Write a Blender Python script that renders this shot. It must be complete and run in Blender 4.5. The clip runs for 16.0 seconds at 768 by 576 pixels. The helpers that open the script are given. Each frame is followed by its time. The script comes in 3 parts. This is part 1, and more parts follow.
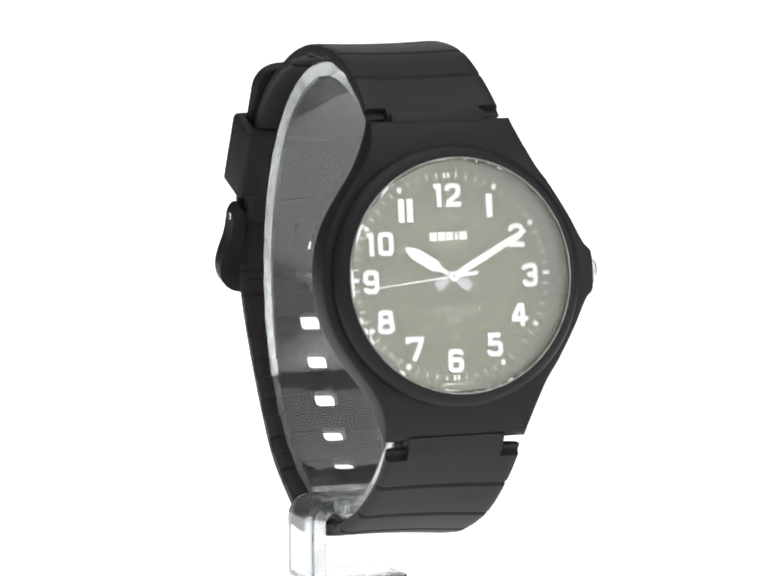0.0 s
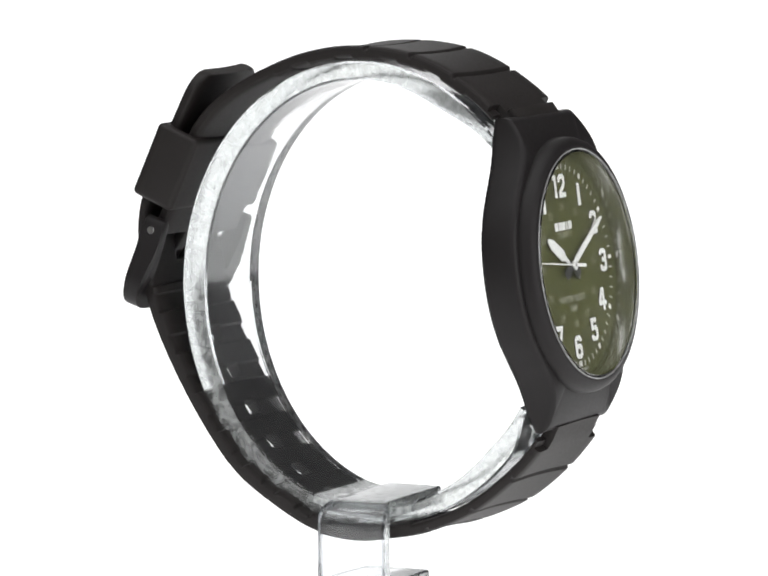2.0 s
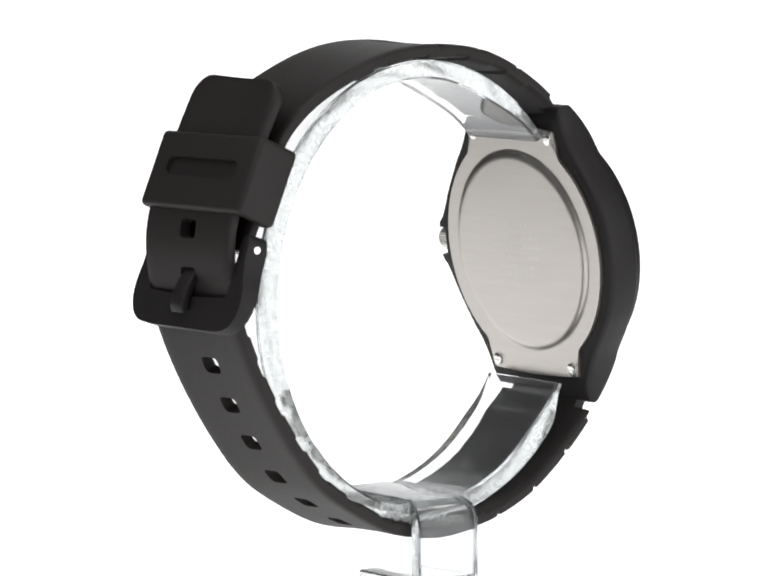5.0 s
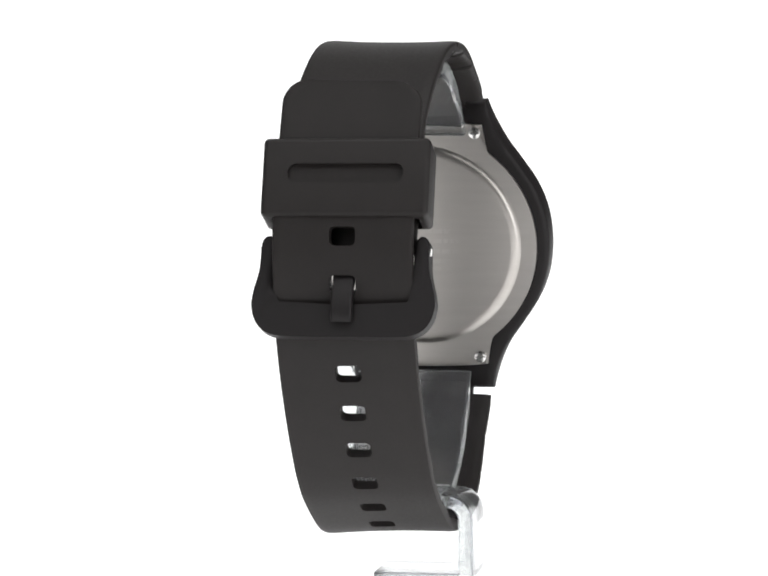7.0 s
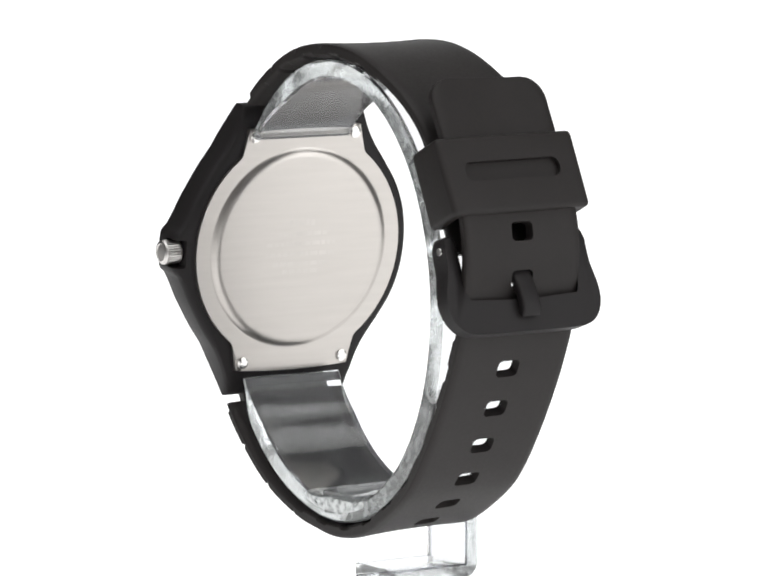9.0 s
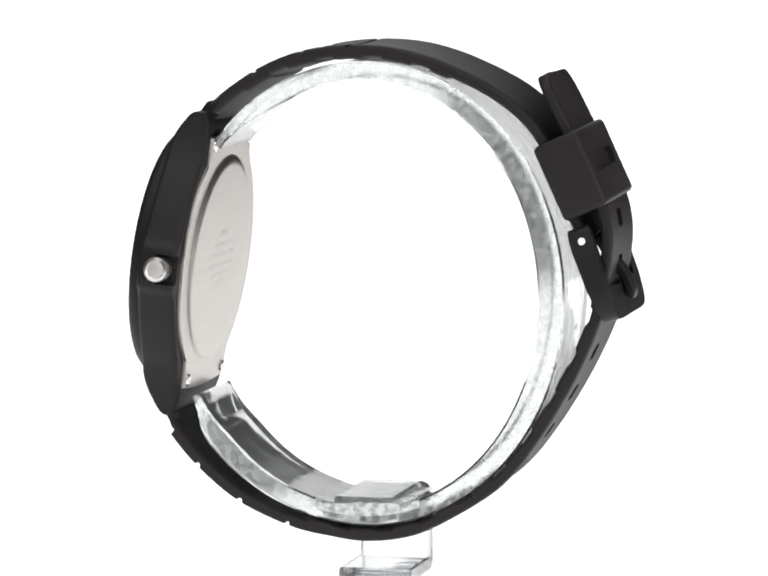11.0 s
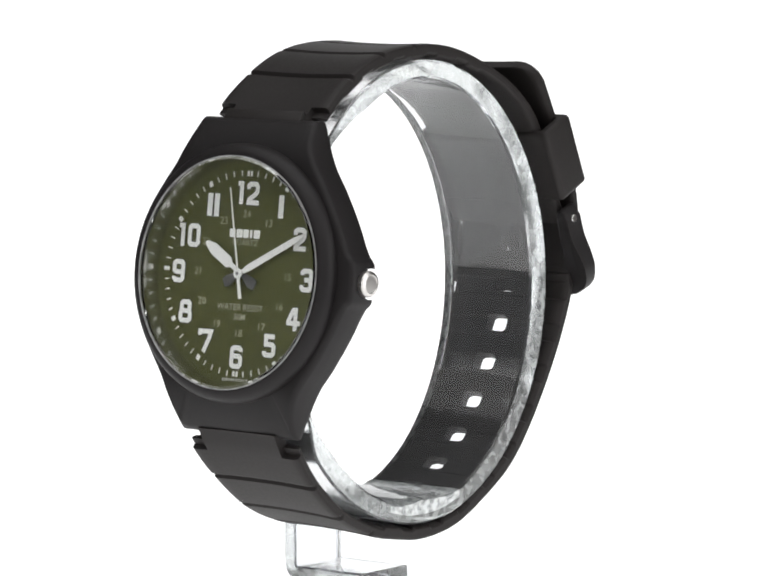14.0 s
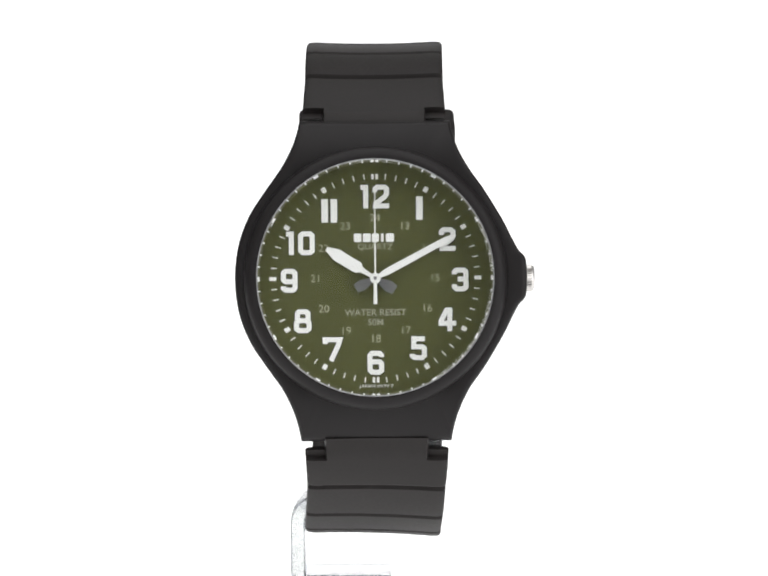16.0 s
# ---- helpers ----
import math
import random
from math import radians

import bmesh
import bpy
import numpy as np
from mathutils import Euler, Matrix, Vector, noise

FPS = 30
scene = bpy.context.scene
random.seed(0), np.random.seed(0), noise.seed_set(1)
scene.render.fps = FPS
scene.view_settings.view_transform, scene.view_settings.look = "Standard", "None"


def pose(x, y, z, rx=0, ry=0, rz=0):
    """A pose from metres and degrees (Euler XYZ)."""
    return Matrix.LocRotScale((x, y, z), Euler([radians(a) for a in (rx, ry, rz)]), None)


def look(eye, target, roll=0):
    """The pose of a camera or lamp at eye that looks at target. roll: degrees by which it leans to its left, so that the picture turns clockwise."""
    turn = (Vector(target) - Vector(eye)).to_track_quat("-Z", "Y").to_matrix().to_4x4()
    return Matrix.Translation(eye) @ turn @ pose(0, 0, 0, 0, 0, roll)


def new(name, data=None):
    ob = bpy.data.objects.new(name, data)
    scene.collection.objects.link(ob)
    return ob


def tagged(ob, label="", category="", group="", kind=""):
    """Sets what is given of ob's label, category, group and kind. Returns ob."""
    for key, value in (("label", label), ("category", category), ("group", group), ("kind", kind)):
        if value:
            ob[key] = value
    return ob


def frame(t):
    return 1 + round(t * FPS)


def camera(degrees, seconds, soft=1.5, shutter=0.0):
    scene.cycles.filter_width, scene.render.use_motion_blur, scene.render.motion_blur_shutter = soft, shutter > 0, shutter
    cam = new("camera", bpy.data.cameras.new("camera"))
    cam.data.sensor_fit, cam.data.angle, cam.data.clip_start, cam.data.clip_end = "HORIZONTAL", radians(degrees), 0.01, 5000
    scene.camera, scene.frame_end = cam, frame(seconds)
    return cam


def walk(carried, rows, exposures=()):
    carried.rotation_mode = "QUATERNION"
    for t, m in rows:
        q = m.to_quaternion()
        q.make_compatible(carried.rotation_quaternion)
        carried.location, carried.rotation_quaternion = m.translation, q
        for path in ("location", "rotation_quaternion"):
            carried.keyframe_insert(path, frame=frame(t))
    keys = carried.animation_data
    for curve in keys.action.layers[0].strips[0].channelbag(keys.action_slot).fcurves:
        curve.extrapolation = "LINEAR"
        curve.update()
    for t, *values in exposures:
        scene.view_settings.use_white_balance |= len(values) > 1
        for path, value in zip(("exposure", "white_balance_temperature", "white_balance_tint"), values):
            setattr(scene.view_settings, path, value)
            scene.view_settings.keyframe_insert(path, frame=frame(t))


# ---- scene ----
# A wristwatch on a clear acrylic cuff stand, turning on a white product sweep with added glow. Lengths below in
# millimetres.
H = 0.0496                      # height of the turning centre over the floor
LENS = 9.5
cam = camera(LENS, 16.0, soft=2.0)
CAM = look((0.00016, -0.7596, 0.0803 + H), (0.00016, 0.0, -0.00005 + H), roll=-0.42)
walk(cam, [(0.0, CAM), (16.0, CAM)])

# seconds and heading of the turning stand and watch
TURN = [(0.0, -339.2), (0.5, -329.0), (1.0, -318.7), (1.5, -307.7), (2.0, -296.8), (2.5, -286.0), (3.0, -275.4),
        (3.5, -264.9), (4.0, -254.4), (4.75, -238.5), (5.5, -222.6), (6.3, -205.6), (6.5, -201.4), (7.0, -190.6), (7.5, -179.9),
        (8.0, -169.2), (8.5, -158.5), (9.0, -147.6), (9.5, -137.0), (10.25, -120.9), (11.0, -104.2), (11.5, -92.9),
        (12.0, -82.4), (12.5, -71.7), (13.0, -60.7), (13.5, -49.8), (14.0, -39.3), (14.5, -29.0), (15.0, -19.1),
        (15.5, -9.4), (16.0, 0.0)]


# ---- light ----
def area(name, eye, target, sx, sy, power, colour=(1, 1, 1)):
    data = bpy.data.lights.new(name, "AREA")
    data.shape, data.size, data.size_y, data.energy, data.color = "RECTANGLE", sx, sy, power, colour
    ob = new(name, data)
    ob.matrix_world = look(eye, target)
    return ob


world = bpy.data.worlds.new("studio")
scene.world = world
world.use_nodes = True
world.node_tree.nodes["Background"].inputs[0].default_value = (1.0, 0.985, 0.97, 1)
world.node_tree.nodes["Background"].inputs[1].default_value = 0.05
area("softbox_right", (0.95, -0.60, 0.32), (0, 0, H), 1.0, 1.0, 7.6)
area("softbox_front", (-0.42, -0.98, 0.32), (0, 0, H), 0.24, 0.8, 1.5)
# Unseen fill lamp added to lift the black parts from the left.
area("fill_left", (-1.0, -0.25, 0.95), (0, 0, H), 0.8, 0.7, 1.6)
area("softbox_top", (0.0, -0.2, 1.05), (0, 0.0, H), 1.4, 1.4, 11.0)


# ---- materials ----
def material(name, colour, rough, metal=0.0, spec=0.5, grain=0.0, scale=900.0, vary=0.0, bump=0.0, stretch=(1, 1, 1), coat=0.0):
    mat = bpy.data.materials.new(name)
    mat.use_nodes = True
    nt = mat.node_tree
    b = nt.nodes["Principled BSDF"]
    b.inputs["Base Color"].default_value = (*colour, 1)
    b.inputs["Roughness"].default_value = rough
    b.inputs["Metallic"].default_value = metal
    b.inputs["Specular IOR Level"].default_value = spec
    b.inputs["Coat Weight"].default_value = coat
    if grain or vary or bump:
        tc, mp = nt.nodes.new("ShaderNodeTexCoord"), nt.nodes.new("ShaderNodeMapping")
        mp.inputs["Scale"].default_value = stretch
        nt.links.new(tc.outputs["Object"], mp.inputs["Vector"])
        fine, broad = nt.nodes.new("ShaderNodeTexNoise"), nt.nodes.new("ShaderNodeTexNoise")
        fine.inputs["Scale"].default_value, fine.inputs["Detail"].default_value = scale, 4
        broad.inputs["Scale"].default_value, broad.inputs["Detail"].default_value = scale / 12, 3
        for n in (fine, broad):
            nt.links.new(mp.outputs["Vector"], n.inputs["Vector"])
        mix = nt.nodes.new("ShaderNodeMix")
        mix.data_type = "RGBA"
        mix.inputs["A"].default_value = (*[c * (1 - vary) for c in colour], 1)
        mix.inputs["B"].default_value = (*[c * (1 + vary) for c in colour], 1)
        nt.links.new(broad.outputs["Fac"], mix.inputs["Factor"])
        nt.links.new(mix.outputs["Result"], b.inputs["Base Color"])
        ramp = nt.nodes.new("ShaderNodeMapRange")
        ramp.inputs["To Min"].default_value, ramp.inputs["To Max"].default_value = max(rough - grain, 0.02), rough + grain
        nt.links.new(fine.outputs["Fac"], ramp.inputs["Value"])
        nt.links.new(ramp.outputs["Result"], b.inputs["Roughness"])
        if bump:
            bp = nt.nodes.new("ShaderNodeBump")
            bp.inputs["Strength"].default_value, bp.inputs["Distance"].default_value = bump, 0.00006
            nt.links.new(fine.outputs["Fac"], bp.inputs["Height"])
            nt.links.new(bp.outputs["Normal"], b.inputs["Normal"])
    return mat


def glass(name, colour, rough, ior, scratch=0.0):
    mat = bpy.data.materials.new(name)
    mat.use_nodes = True
    nt = mat.node_tree
    nt.nodes.remove(nt.nodes["Principled BSDF"])
    g = nt.nodes.new("ShaderNodeBsdfGlass")
    g.inputs["Color"].default_value, g.inputs["Roughness"].default_value, g.inputs["IOR"].default_value = (*colour, 1), rough, ior
    if scratch:
        tc, n, bp = nt.nodes.new("ShaderNodeTexCoord"), nt.nodes.new("ShaderNodeTexNoise"), nt.nodes.new("ShaderNodeBump")
        n.inputs["Scale"].default_value, n.inputs["Detail"].default_value = 330, 6
        bp.inputs["Strength"].default_value, bp.inputs["Distance"].default_value = scratch, 0.0003
        nt.links.new(tc.outputs["Object"], n.inputs["Vector"])
        nt.links.new(n.outputs["Fac"], bp.inputs["Height"])
        nt.links.new(bp.outputs["Normal"], g.inputs["Normal"])
    if scratch:
        dust, mix = nt.nodes.new("ShaderNodeBsdfDiffuse"), nt.nodes.new("ShaderNodeMixShader")
        spots, amount = nt.nodes.new("ShaderNodeTexNoise"), nt.nodes.new("ShaderNodeMapRange")
        spots.inputs["Scale"].default_value, spots.inputs["Detail"].default_value = 140, 8
        dust.inputs["Color"].default_value = (0.85, 0.86, 0.88, 1)
        amount.inputs["To Min"].default_value, amount.inputs["To Max"].default_value = 0.01, 0.06
        nt.links.new(tc.outputs["Object"], spots.inputs["Vector"])
        nt.links.new(spots.outputs["Fac"], amount.inputs["Value"])
        nt.links.new(amount.outputs["Result"], mix.inputs[0])
        nt.links.new(g.outputs[0], mix.inputs[1])
        nt.links.new(dust.outputs[0], mix.inputs[2])
        nt.links.new(mix.outputs[0], nt.nodes["Material Output"].inputs[0])
    else:
        nt.links.new(g.outputs[0], nt.nodes["Material Output"].inputs[0])
    return mat


RESIN = material("black_resin", (0.0125, 0.0108, 0.0112), 0.50, spec=0.22, grain=0.08, scale=2500, vary=0.12, bump=0.08)
STRAP = material("black_strap_resin", (0.0155, 0.0130, 0.0125), 0.55, spec=0.26, grain=0.08, scale=2200, vary=0.15, bump=0.07)
STEEL = material("brushed_steel", (0.50, 0.475, 0.45), 0.34, metal=1.0, grain=0.10, scale=900, vary=0.06, bump=0.12, stretch=(1, 1, 14))
CROWN = material("satin_steel", (0.62, 0.60, 0.58), 0.30, metal=1.0, grain=0.06, scale=1800, vary=0.06)
POLISHED = material("polished_steel", (0.75, 0.74, 0.72), 0.16, metal=1.0, grain=0.05, scale=1500, vary=0.05)
DIAL = material("olive_dial", (0.076, 0.078, 0.022), 0.55, spec=0.3, grain=0.05, scale=3000, vary=0.10, bump=0.05)
WHITE = material("white_print", (0.88, 0.88, 0.87), 0.5, spec=0.3, grain=0.05, scale=3000, vary=0.03)
GASKET = material("mottled_clear_ring", (0.55, 0.55, 0.55), 0.15, spec=0.8, grain=0.1, scale=1600, vary=0.1)
ramp_in = next(n for n in GASKET.node_tree.nodes if n.type == "MIX")
ramp_in.inputs["A"].default_value, ramp_in.inputs["B"].default_value = (0.0, 0.0, 0.0, 1), (0.55, 0.55, 0.55, 1)
spots = next(n for n in GASKET.node_tree.nodes if n.type == "TEX_NOISE" and n.inputs["Scale"].default_value < 200)
spots.inputs["Scale"].default_value, spots.inputs["Detail"].default_value = 620, 5
FAINT = material("faint_print", (0.42, 0.42, 0.30), 0.6, spec=0.2)
GREYMETAL = material("grey_hand_metal", (0.30, 0.30, 0.31), 0.35, metal=1.0)
# Dark colour for the faint shadow halo round the hour figures, not a print.
SHADE = material("figure_shade_halo", (0.02, 0.022, 0.016), 0.6, spec=0.2)
WALL = material("studio_grey_paint", (0.55, 0.55, 0.55), 0.8, spec=0.2, grain=0.05, scale=60, vary=0.05)
ACRYLIC = glass("clear_acrylic", (0.97, 0.975, 0.98), 0.0, 1.49, scratch=0.12)
FROST = bpy.data.materials.new("frosted_acrylic_edge")
FROST.use_nodes = True
nodes, links = FROST.node_tree.nodes, FROST.node_tree.links
b = nodes["Principled BSDF"]
b.inputs["Base Color"].default_value = (0.90, 0.93, 0.925, 1)
b.inputs["Roughness"].default_value, b.inputs["IOR"].default_value = 0.2, 1.49
tc, n1, rmp = nodes.new("ShaderNodeTexCoord"), nodes.new("ShaderNodeTexNoise"), nodes.new("ShaderNodeMapRange")
n1.inputs["Scale"].default_value, n1.inputs["Detail"].default_value = 850, 7
rmp.inputs["From Min"].default_value, rmp.inputs["From Max"].default_value = 0.42, 0.68
rmp.inputs["To Min"].default_value, rmp.inputs["To Max"].default_value = 0.7, 1.0
links.new(tc.outputs["Object"], n1.inputs["Vector"])
links.new(n1.outputs["Fac"], rmp.inputs["Value"])
links.new(rmp.outputs["Result"], b.inputs["Transmission Weight"])
saw = nodes.new("ShaderNodeBump")
saw.inputs["Strength"].default_value, saw.inputs["Distance"].default_value = 0.10, 0.00025
links.new(n1.outputs["Fac"], saw.inputs["Height"])
links.new(saw.outputs["Normal"], b.inputs["Normal"])
GLUE = FROST.copy()
GLUE.name = "cloudy_glue"
cloud = next(n for n in GLUE.node_tree.nodes if n.type == "MAP_RANGE")
cloud.inputs["To Min"].default_value, cloud.inputs["To Max"].default_value = 0.3, 0.8
# Grey tint stands in for dark surroundings refracted in the strip's rounded corners.
EDGE = glass("shade_tinted_acrylic_corner", (0.66, 0.67, 0.69), 0.05, 1.49)
CRYSTAL = glass("clear_crystal", (0.98, 0.985, 0.98), 0.0, 1.62)


# Emission put into the plain sheet, standing in for an overexposed white backdrop.
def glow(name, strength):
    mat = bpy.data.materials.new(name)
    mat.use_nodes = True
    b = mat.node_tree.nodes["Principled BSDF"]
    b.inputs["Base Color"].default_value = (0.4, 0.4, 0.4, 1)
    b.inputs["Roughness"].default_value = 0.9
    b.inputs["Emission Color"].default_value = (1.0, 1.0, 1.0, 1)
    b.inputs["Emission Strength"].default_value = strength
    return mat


SWEEP = glow("white_sweep_added_glow", 1.06)


# ---- mesh helpers ----
MM = 0.001


def part(name, bm, mat, parent=None, label="", smooth=True, angle=35):
    bmesh.ops.remove_doubles(bm, verts=bm.verts, dist=1e-5)
    bmesh.ops.recalc_face_normals(bm, faces=bm.faces)
    me = bpy.data.meshes.new(name)
    if smooth:
        for f in bm.faces:
            f.smooth = True
        for e in bm.edges:
            if len(e.link_faces) == 2 and e.calc_face_angle(0) > radians(angle):
                e.smooth = False
    bm.to_mesh(me)
    bm.free()
    me.materials.append(mat)
    ob = new(name, me)
    if parent:
        ob.parent = parent
    if label:
        tagged(ob, label)
    return ob


# case frame: u to three o'clock, w to twelve, n out of the face
TILT = radians(7.6)
CASE = Matrix(((1, 0, 0, -1.2), (0, math.sin(TILT), -math.cos(TILT), -35.75), (0, math.cos(TILT), math.sin(TILT), 5.35), (0, 0, 0, 1)))
CASE_M = Matrix.Diagonal((MM, MM, MM, 1)) @ CASE


def to_case(bm):
    bm.transform(CASE_M)
    return bm


def to_metres(bm):
    bm.transform(Matrix.Diagonal((MM, MM, MM, 1)))
    return bm


def lathe(profile, steps=128, closed=False):
    """Turns (r, n) round the n axis."""
    bm = bmesh.new()
    rings = []
    for r, n in profile:
        if r < 1e-6:
            rings.append([bm.verts.new((0, 0, n))])
        else:
            rings.append([bm.verts.new((r * math.cos(2 * math.pi * i / steps), r * math.sin(2 * math.pi * i / steps), n)) for i in range(steps)])
    pairs = list(zip(rings, rings[1:])) + ([(rings[-1], rings[0])] if closed else [])
    for a, b in pairs:
        for i in range(steps):
            j = (i + 1) % steps
            q = [a[i % len(a)], a[j % len(a)], b[j % len(b)], b[i % len(b)]]
            q = [v for k, v in enumerate(q) if v not in q[:k]]
            if len(q) > 2:
                bm.faces.new(q)
    return bm


def loft(loops, cap=True):
    bm = bmesh.new()
    rings = [[bm.verts.new(p) for p in lp] for lp in loops]
    for a, b in zip(rings, rings[1:]):
        for i in range(len(a)):
            j = (i + 1) % len(a)
            bm.faces.new((a[i], a[j], b[j], b[i]))
    if cap:
        bm.faces.new(rings[0][::-1])
        bm.faces.new(rings[-1])
    return bm


def box(cx, cy, cz, sx, sy, sz, bevel=0.0, seg=2):
    bm = bmesh.new()
    bmesh.ops.create_cube(bm, size=1.0, matrix=Matrix.Translation((cx, cy, cz)) @ Matrix.Diagonal((sx, sy, sz, 1)))
    if bevel:
        bmesh.ops.bevel(bm, geom=bm.edges[:], offset=bevel, segments=seg, profile=0.5, affect="EDGES")
    return bm


def prism(outline, lo, hi, bevel=0.0, seg=3):
    """An outline in x, y pulled from lo to hi along z."""
    bm = loft([[(x, y, lo) for x, y in outline], [(x, y, hi) for x, y in outline]])
    if bevel:
        rim = [e for e in bm.edges if abs(e.verts[0].co.z - e.verts[1].co.z) < 1e-6]
        bmesh.ops.bevel(bm, geom=rim, offset=bevel, segments=seg, profile=0.5, affect="EDGES")
    return bm


def spline(points, step):
    """A smooth line through the points, cut into even steps."""
    pts = [Vector(p) for p in points]
    pts = [pts[0] * 2 - pts[1]] + pts + [pts[-1] * 2 - pts[-2]]
    dense = []
    for a, b, c, d in zip(pts, pts[1:], pts[2:], pts[3:]):
        for k in range(24):
            t = k / 24
            dense.append(0.5 * ((2 * b) + (c - a) * t + (2 * a - 5 * b + 4 * c - d) * t * t + (3 * b - a - 3 * c + d) * t ** 3))
    dense.append(pts[-2])
    lengths = [0.0]
    for a, b in zip(dense, dense[1:]):
        lengths.append(lengths[-1] + (b - a).length)
    count = max(2, round(lengths[-1] / step))
    out, k = [], 0
    for i in range(count + 1):
        s = lengths[-1] * i / count
        while k < len(dense) - 2 and lengths[k + 1] < s:
            k += 1
        f = (s - lengths[k]) / max(lengths[k + 1] - lengths[k], 1e-9)
        out.append(dense[k].lerp(dense[k + 1], f))
    return out, lengths[-1]


def rounded(hw, hh, r, n=5):
    """A rounded rectangle of half width hw and half height hh."""
    out = []
    for cx, cy, a0 in ((hw - r, hh - r, 0), (r - hw, hh - r, 90), (r - hw, r - hh, 180), (hw - r, r - hh, 270)):
        for k in range(n + 1):
            a = radians(a0 + 90 * k / n)
            out.append((cx + r * math.cos(a), cy + r * math.sin(a)))
    return out


def carve(ob, cutter_bm):
    """Cuts the shape out of ob's mesh for good."""
    me = bpy.data.meshes.new("cutter")
    bmesh.ops.recalc_face_normals(cutter_bm, faces=cutter_bm.faces)
    cutter_bm.to_mesh(me)
    cutter_bm.free()
    tool = new("cutter", me)
    mod = ob.modifiers.new("cut", "BOOLEAN")
    mod.operation, mod.object, mod.solver = "DIFFERENCE", tool, "EXACT"
    dg = bpy.context.evaluated_depsgraph_get()
    cut = bpy.data.meshes.new_from_object(ob.evaluated_get(dg))
    ob.modifiers.remove(mod)
    bm = bmesh.new()
    bm.from_mesh(cut)
    bmesh.ops.remove_doubles(bm, verts=bm.verts, dist=1e-6)
    for f in bm.faces:
        f.smooth = True
    for e in bm.edges:
        e.smooth = len(e.link_faces) == 2 and e.calc_face_angle(0) < radians(35)
    bm.to_mesh(cut)
    bm.free()
    ob.data = cut
    bpy.data.objects.remove(tool)
    bpy.data.meshes.remove(me)


# ---- setting ----
def sweep():
    """White seamless sheet: a long floor that curves up behind."""
    bm = bmesh.new()
    prof = [(-0.22, 0.0), (1.1, 0.0)]
    for k in range(1, 13):
        a = radians(90 * k / 12)
        prof.append((1.1 + 0.5 * math.sin(a), 0.5 - 0.5 * math.cos(a)))
    prof.append((1.6, 1.2))
    rows = [[bm.verts.new((x, y, z)) for y, z in prof] for x in (-0.32, 0.32)]
    for i in range(len(prof) - 1):
        bm.faces.new((rows[0][i], rows[1][i], rows[1][i + 1], rows[0][i + 1]))
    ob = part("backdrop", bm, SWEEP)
    tagged(ob, "seamless white product sweep with added glow, under and behind the stand", "backdrop", kind="structure")


def room():
    """Plain grey studio round the table."""
    for name, c, d in (("floor", (0, 0.6, -0.85), (6, 7, 0.1)), ("ceiling", (0, 0.6, 2.65), (6, 7, 0.1)), ("wall_left", (-3.05, 0.6, 0.9), (0.1, 7, 3.4)), ("wall_right", (3.05, 0.6, 0.9), (0.1, 7, 3.4)),
                       ("wall_back", (0, 4.15, 0.9), (6.2, 0.1, 3.4)), ("wall_front", (0, -2.95, 0.9), (6.2, 0.1, 3.4))):
        tagged(part(name, box(*c, *d), WALL, smooth=False), "plain light grey studio " + name.split("_")[0], name.split("_")[0], kind="structure")
    bm = box(0, 0.45, -0.41, 0.8, 2.4, 0.78, 0.01)
    tagged(part("table", bm, WALL), "plain grey table under the white sweep", "table")


# ---- the watch ----
watch = new("wristwatch")
tagged(watch, "black resin wristwatch with olive dial, buckled round a clear stand", "watch")
stand = new("watch_stand")
tagged(stand, "clear acrylic cuff stand that holds the wristwatch", "display stand")


LUG = 0.7                       # how much longer the lower lugs are


def case_outline():
    side = [(11.9, 25.0), (12.3, 23.0), (13.2, 20.4), (14.8, 17.4), (17.2, 14.0), (19.8, 10.0), (21.55, 5.4), (22.15, 0.0)]
    low = [(u, w + LUG * max(0.0, (w - 18.0) / 7.0)) for u, w in side]
    left, _ = spline([(-u, w) for u, w in side] + [(-u, -w) for u, w in low[-2::-1]], 0.7)
    right_pts = [(u, -w) for u, w in low[:5]] + [(20.1, -9.2), (21.6, -6.2), (22.7, -4.2), (23.8, -2.7), (23.8, 2.7), (22.7, 4.2), (21.6, 6.2), (20.1, 9.2)] + [(u, w) for u, w in side[4::-1]]
    right, _ = spline(right_pts, 0.7)
    top = [Vector((11.9 - 23.8 * k / 16, 25.0)) for k in range(1, 16)]
    bottom = [Vector((-11.9 + 23.8 * k / 16, -25.0 - LUG)) for k in range(1, 16)]
    return [tuple(p) for p in left + bottom + right + top]


def front_height(w):
    """How the front of the case falls towards the lugs."""
    a = abs(w)
    return -0.3 if a < 18.5 else -0.3 - 2.9 * ((a - 18.5) / 6.5) ** 1.8


